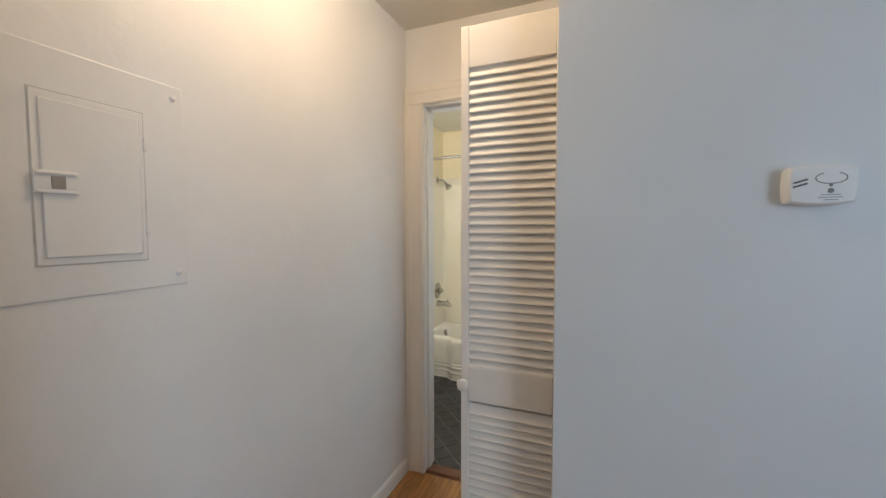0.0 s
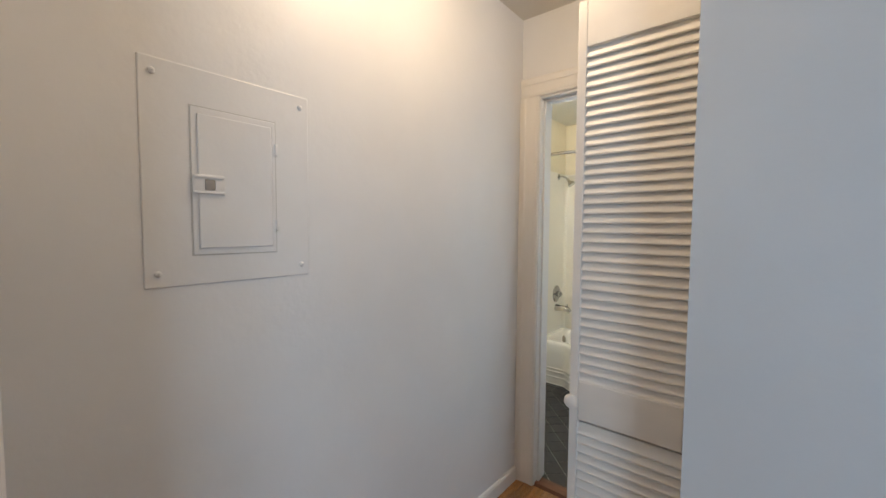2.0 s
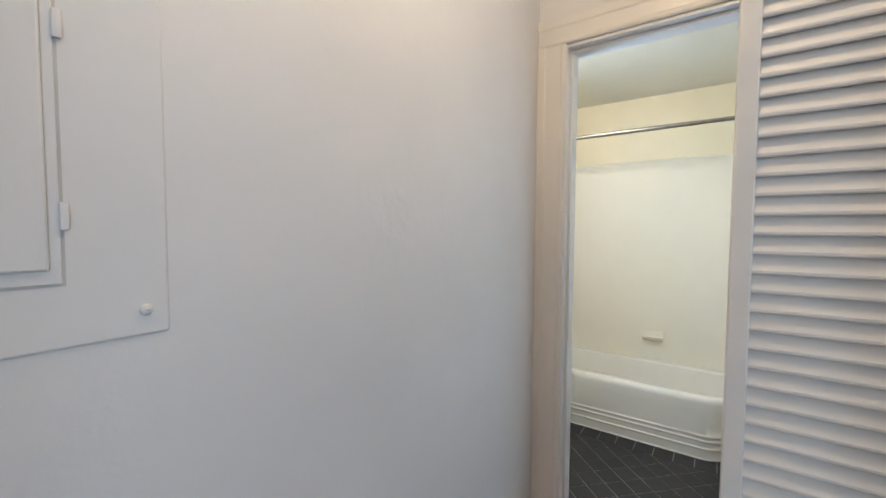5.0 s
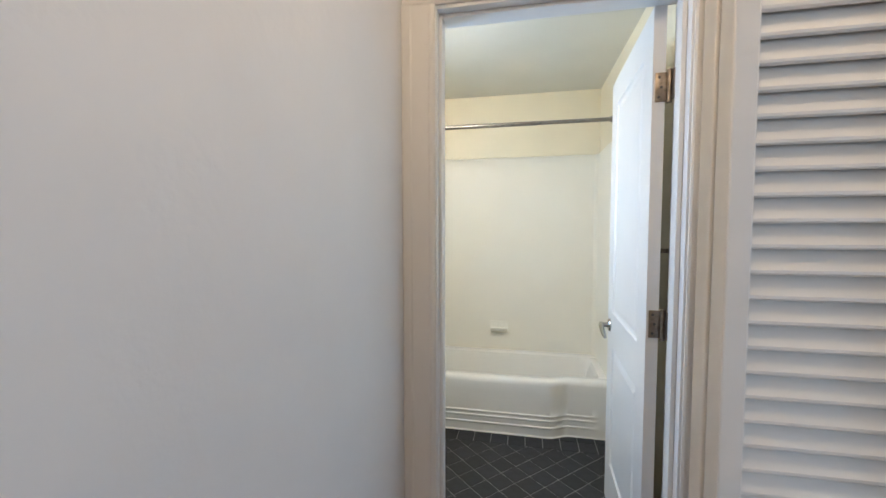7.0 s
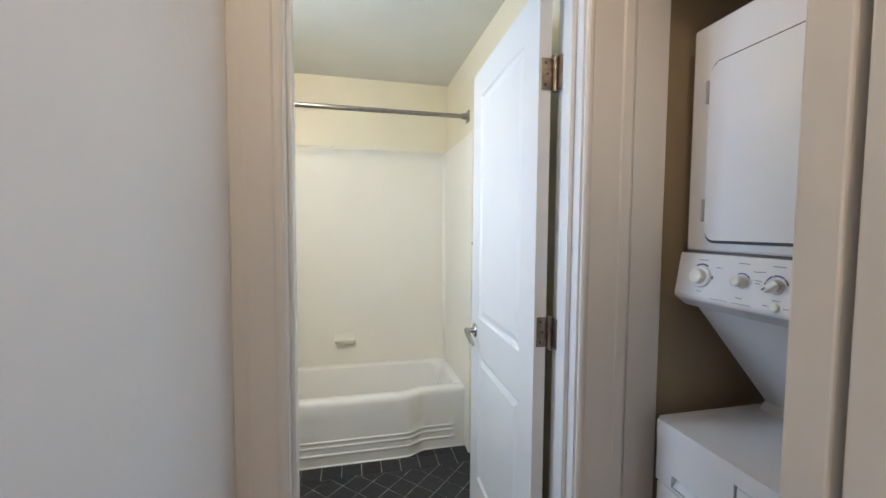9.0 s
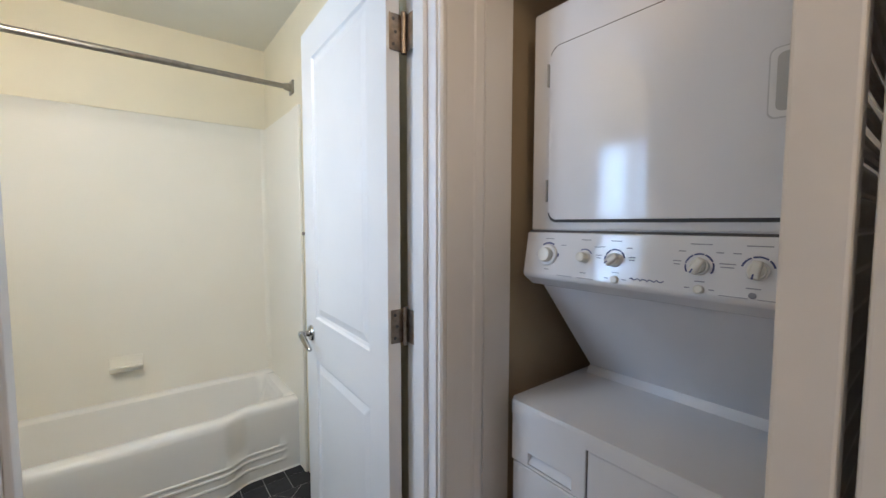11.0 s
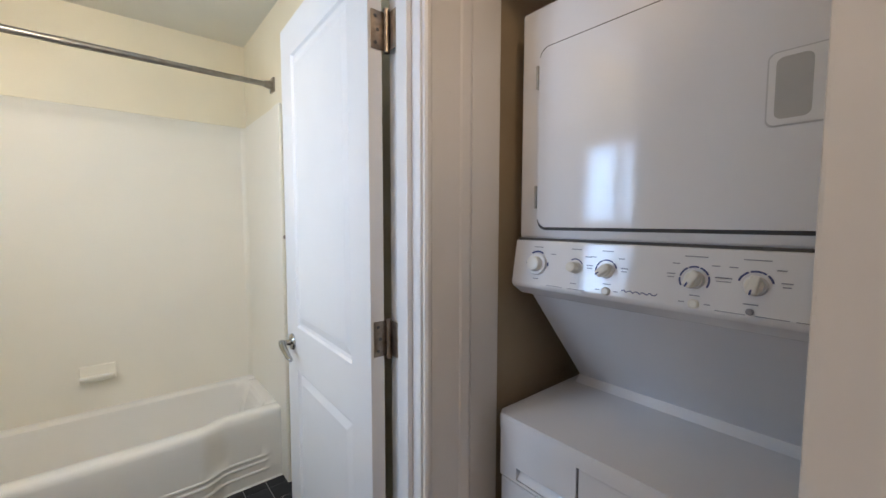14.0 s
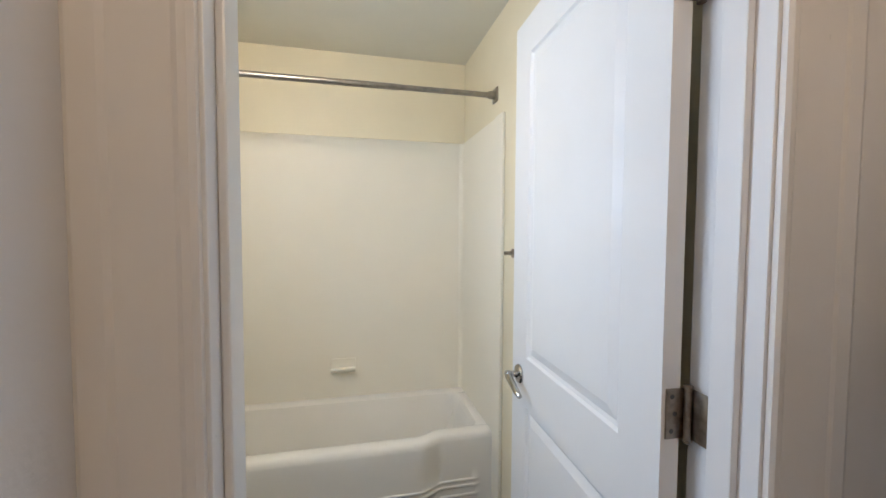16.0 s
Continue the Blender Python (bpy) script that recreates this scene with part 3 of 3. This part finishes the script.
def bathtub():
    t = thing("bathtub", pose(0, 0, 0), "white enamel alcove bathtub with bowed ridged apron", "bathtub")
    xs = [BX0 + .003 + (BX1 - .006 - BX0) * i / 110 for i in range(111)]
    rows = [(0, .004, 0), (.004, 0, 0), (.045, 0, 0)]
    for c in (.066, .112, .141):
        rows += [(c - .010, 0, 0), (c - .005, 0, -.0045), (c + .003, 0, -.0045), (c + .008, 0, 0)]
    rows += [(.20, .003, 0), (.28, .005, 0), (.335, .006, 0), (.352, .010, 0), (.363, .018, 0), (.368, .030, 0), (.369, .075, 0), (.362, .090, 0), (.33, .102, 0), (.20, .125, 0), (.10, .150, 0), (.075, .20, 0)]
    bm = bmesh.new()
    grid = []
    for x in xs:
        amp = smooth01(BX0 + .04, BX0 + .07, x) * (1 - smooth01(.832, .850, x))
        f = tub_front(x)
        end = min(x - BX0, BX1 - x)
        lift = 1 - smooth01(.05, .16, end)
        col = []
        for z, dy, rg in rows:
            zz = z if dy < .08 or z > .36 else z + (.366 - z) * lift
            col.append(bm.verts.new((x, f + dy + rg * amp, zz)))
        yb = BY1 - .018
        for z, dy in ((.075, .16), (.12, .10), (.30, .075), (.36, .06), (.368, .045), (.368, 0)):
            zz = z + (.366 - z) * lift if z < .36 else z
            col.append(bm.verts.new((x, yb - dy, zz)))
        grid.append(col)
    for a, b in zip(grid, grid[1:]):
        for i in range(len(a) - 1):
            bm.faces.new((a[i], b[i], b[i + 1], a[i + 1]))
    part("shell", bm, TUB, t)
    bm = bmesh.new()
    prev = None
    for x in xs:
        f = tub_front(x)
        cur = [bm.verts.new((x, f - .006, .0005)), bm.verts.new((x, f - .0045, .005)), bm.verts.new((x, f + .001, .008))]
        if prev:
            for k in (0, 1):
                bm.faces.new((prev[k], cur[k], cur[k + 1], prev[k + 1]))
        prev = cur
    part("caulk_line", bm, TUB, t)
    part("overflow_plate", lathe([(.036, 0), (.036, .004), (.026, .009), (.008, .012), (.001, .012)], pose(-.462, 1.72, .312, 0, 78, 0), 26), NICKEL, t, "round metal overflow plate")
    part("drain_stopper", lathe([(.028, 0), (.028, .006), (.018, .012), (.001, .014)], pose(-.33, 1.70, .076), 22), CHROME, t)
    return t


bathtub()


def surround():
    t = thing("shower_surround", pose(0, 0, 0), "glossy cream-white acrylic tub surround panels", "tub surround")
    z0, z1 = .362, 1.905
    part("back_panel", box(BX0 + .016, BX1 - .016, BY1 - .016, BY1 - .0005, z0, z1, bevel=.005, seg=3), SURR, t)
    for a, b in ((BX0 + .0005, BX0 + .015), (BX1 - .015, BX1 - .0005)):
        part("side_panel", box(a, b, TF + .055, BY1 - .017, z0, z1, bevel=.005, seg=3), SURR, t)
        c = BX1 - .017 if a > 0 else BX0
        part("edge_flange", box(c - (.0 if a > 0 else 0), c + .017, TF - .040, TF + .056, .0 if a > 0 else z0, z1 + .004, bevel=.005, seg=3), SURR, t)
    for s in (1, -1):
        x = BX1 - .030 if s > 0 else BX0 + .030
        pts = [(x + s * .016, BY1 - .014), (x - s * .020, BY1 - .014)]
        pts += [(x - s * .020 + s * .034 * math.sin(radians(a)), BY1 - .014 - .034 * (1 - math.cos(radians(a)))) for a in range(10, 91, 10)]
        pts += [(x + s * .016, BY1 - .05)]
        part("corner_cove", extrude(pts, "z", z0, z1 - .004), SURR, t)
    return t


surround()


def soap_dish():
    t = thing("soap_dish", pose(.190, BY1 - .016, .555), "cream ceramic soap dish fixed to the tub wall", "soap dish")
    part("back_plate", box(-.072, .072, -.010, .0, -.038, .048, bevel=.004), SURR, t)
    bm = extrude([(-.008, -.036), (-.060, -.018), (-.075, .000), (-.075, .010), (-.068, .012), (-.060, .002), (-.008, -.004)], "x", -.068, .068)
    bmesh.ops.bevel(bm, geom=list(bm.edges), offset=.003, segments=2, profile=.5, affect="EDGES")
    part("tray", bm, SURR, t)
    return t


soap_dish()


def rod():
    t = thing("shower_rod", pose(0, 1.398, 2.022), "satin nickel shower curtain rod with square flanges", "shower rod")
    part("tube", tube([(BX0 + .02, 0, 0), (.25, 0, 0), (BX1 - .02, 0, 0)], .0125, 20), NICKEL, t)
    part("slim_tube", tube([(BX0 + .10, 0, 0), (.32, 0, 0), (.46, 0, 0)], .0140, 20), NICKEL, t)
    for x, s in ((BX1, -1), (BX0, 1)):
        f = part("flange", box(min(x, x + s * .010), max(x, x + s * .010), -.030, .030, -.034, .034, bevel=.003), NICKEL, t)
        part("collar", lathe([(.020, 0), (.019, .018), (.016, .034), (.0135, .036)], pose(x + s * .008, 0, 0, 0, 90 * s, 0), 22), NICKEL, f)
    return t


rod()


def shower_fittings():
    x0, y = BX0 + .015, 1.767
    t = thing("shower_fixture", pose(x0, y, 1.87), "chrome shower head on a bent arm", "shower head")
    part("escutcheon", lathe([(.030, 0), (.030, .004), (.014, .012), (.010, .012)], pose(0, 0, 0, 0, 90, 0), 22), CHROME, t)
    part("arm", tube([(0, 0, 0), (.04, 0, .002), (.07, 0, -.012), (.095, 0, -.040)], .0095, 14), CHROME, t)
    part("head", lathe([(.012, 0), (.015, .014), (.013, .022), (.022, .034), (.036, .056), (.037, .064), (.030, .066), (.001, .064)], pose(.090, 0, -.034, 0, 140, 0), 26), CHROME, t)
    v = thing("shower_valve", pose(x0, y, .735), "round chrome shower valve with lever", "shower valve")
    part("escutcheon", lathe([(.082, 0), (.082, .004), (.070, .012), (.040, .018), (.028, .020), (.028, .045), (.020, .052), (.001, .053)], pose(0, 0, 0, 0, 90, 0), 36), CHROME, v)
    part("lever", tube([(.045, 0, 0), (.060, -.01, 0), (.066, -.05, .0), (.064, -.085, -.002)], [.010, .010, .008, .006], 12), CHROME, v)
    s = thing("tub_spout", pose(x0, y, .600), "chrome tub spout below the shower valve", "tub spout")
    part("spout", tube([(0, 0, 0), (.03, 0, 0), (.09, 0, .002), (.125, 0, -.006), (.142, 0, -.026)], [.034, .030, .026, .024, .020], 20), CHROME, s)
    part("diverter", lathe([(.006, 0), (.006, .018), (.009, .022), (.004, .026)], pose(.115, 0, .020), 14), CHROME, s)


shower_fittings()


def towel_bar():
    t = thing("towel_bar", pose(BX1, 0, 1.266), "dark bronze towel bar on the bathroom wall behind the door", "towel bar")
    for y in (.42, 1.165):
        part("post", lathe([(.020, 0), (.020, .004), (.009, .009), (.008, .034), (.010, .038), (.006, .042)], pose(0, y, 0, 0, -90, 0), 20), BRONZE, t)
    part("bar", tube([(-.030, .42, 0), (-.030, .79, 0), (-.030, 1.165, 0)], .0055, 12), BRONZE, t)


towel_bar()


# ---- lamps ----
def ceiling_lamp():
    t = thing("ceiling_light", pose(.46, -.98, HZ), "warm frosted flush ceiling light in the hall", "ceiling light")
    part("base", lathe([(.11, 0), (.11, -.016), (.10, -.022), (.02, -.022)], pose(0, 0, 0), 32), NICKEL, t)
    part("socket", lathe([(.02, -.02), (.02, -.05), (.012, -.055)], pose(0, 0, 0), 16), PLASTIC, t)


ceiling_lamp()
# unseen fixture, added to carry the bathroom's fill light
v = thing("spot_light", pose(-.20, .34, BZ), "white spotlight added out of view to light the tub", "spotlight")
part("base", lathe([(.06, -.0005), (.06, -.014), (.052, -.020), (.01, -.020)], pose(0, 0, 0), 28), PLASTIC, v)
part("stem", tube([(0, 0, -.018), (0, 0, -.045)], .008, 12), PLASTIC, v)
part("shade", lathe([(.03, -.055), (.085, -.050), (.10, -.030), (.105, .0), (.100, .0), (.02, -.02)], look((0, .005, -.078), (0, .855, -.658)) @ pose(0, 0, 0, 180, 0, 0), 28), PLASTIC, v)


# ---- floor pieces ----
def clip(poly, axis, lim, keep_less):
    out = []
    for i, a in enumerate(poly):
        b = poly[(i + 1) % len(poly)]
        ia, ib = (a[axis] <= lim) == keep_less, (b[axis] <= lim) == keep_less
        if ia:
            out.append(a)
        if ia != ib:
            k = (lim - a[axis]) / (b[axis] - a[axis])
            out.append((a[0] + (b[0] - a[0]) * k, a[1] + (b[1] - a[1]) * k))
    return out


def tile_mesh(poly):
    bm = bmesh.new()
    cx, cy = sum(p[0] for p in poly) / len(poly), sum(p[1] for p in poly) / len(poly)
    k = .97
    rings = [[bm.verts.new((x, y, z)) for x, y in [(cx + (p[0] - cx) * s, cy + (p[1] - cy) * s) for p in poly]] for z, s in ((-.004, 1), (-.0008, 1), (0, k))]
    for a, b in zip(rings, rings[1:]):
        for i in range(len(poly)):
            bm.faces.new((a[i], a[(i + 1) % len(poly)], b[(i + 1) % len(poly)], b[i]))
    bm.faces.new(rings[-1])
    me = bpy.data.meshes.new("tile")
    bmesh.ops.recalc_face_normals(bm, faces=bm.faces)
    bm.to_mesh(me)
    bm.free()
    me.materials.append(TILE)
    return me


P, G = .108, .0034
YB = TF - .120
h = P / 2 - G / 2
diamond = [(h * math.sqrt(2), 0), (0, h * math.sqrt(2)), (-h * math.sqrt(2), 0), (0, -h * math.sqrt(2))]
whole = tile_mesh(diamond)
D = P * math.sqrt(2)
for i in range(-6, 9):
    for j in range(0, 11):
        for o in (0, .5):
            x, y = (i + o) * D - .036, .058 + (j + o) * D
            poly = [(x + a, y + b) for a, b in diamond]
            inside = all(-.56 < p[0] < BX1 - .012 and .092 < p[1] < YB - .001 for p in poly)
            if inside:
                ob = new("tile", whole)
                ob.location, ob.parent = (x, y, 0), bfloor
                continue
            for ax, lim, less in ((0, BX1 - .012, True), (0, -.56, False), (1, YB - .001, True), (1, .094, False)):
                poly = clip(poly, ax, lim, less) if len(poly) > 2 else []
            if len(poly) > 2:
                ob = new("tile", tile_mesh(poly))
                ob.parent = bfloor
strip = tile_mesh([(-h, -h), (h, -h), (h, h), (-h, h)])
for i in range(-5, 9):
    ob = new("tile", strip)
    ob.location, ob.parent = (i * P + .021, YB + P / 2 + .001, 0), bfloor
    ob = new("tile", strip)
    ob.location, ob.parent = (i * P + .021, YB + P * 1.5 + .001, 0), bfloor

pw = .057
plank = box(.0004, pw - .0004, 0, 1.5, -.008, 0, bevel=.0007, seg=1)
pm = bpy.data.meshes.new("plank")
plank.to_mesh(pm)
plank.free()
pm.materials.append(WOOD)
for i in range(56):
    x, y, k = i * pw, (0 if i < 17 else -.905), 0
    while y > -4.49:
        length = .35 + (i * .37 % 1.0) * 1.1 if k == 0 else 1.5
        length = min(length, y + 4.5)
        ob = new("plank", pm)
        ob.location, ob.scale, ob.parent = (x, y - length, 0), (1, length / 1.5, 1), floor
        y, k = y - length, k + 1
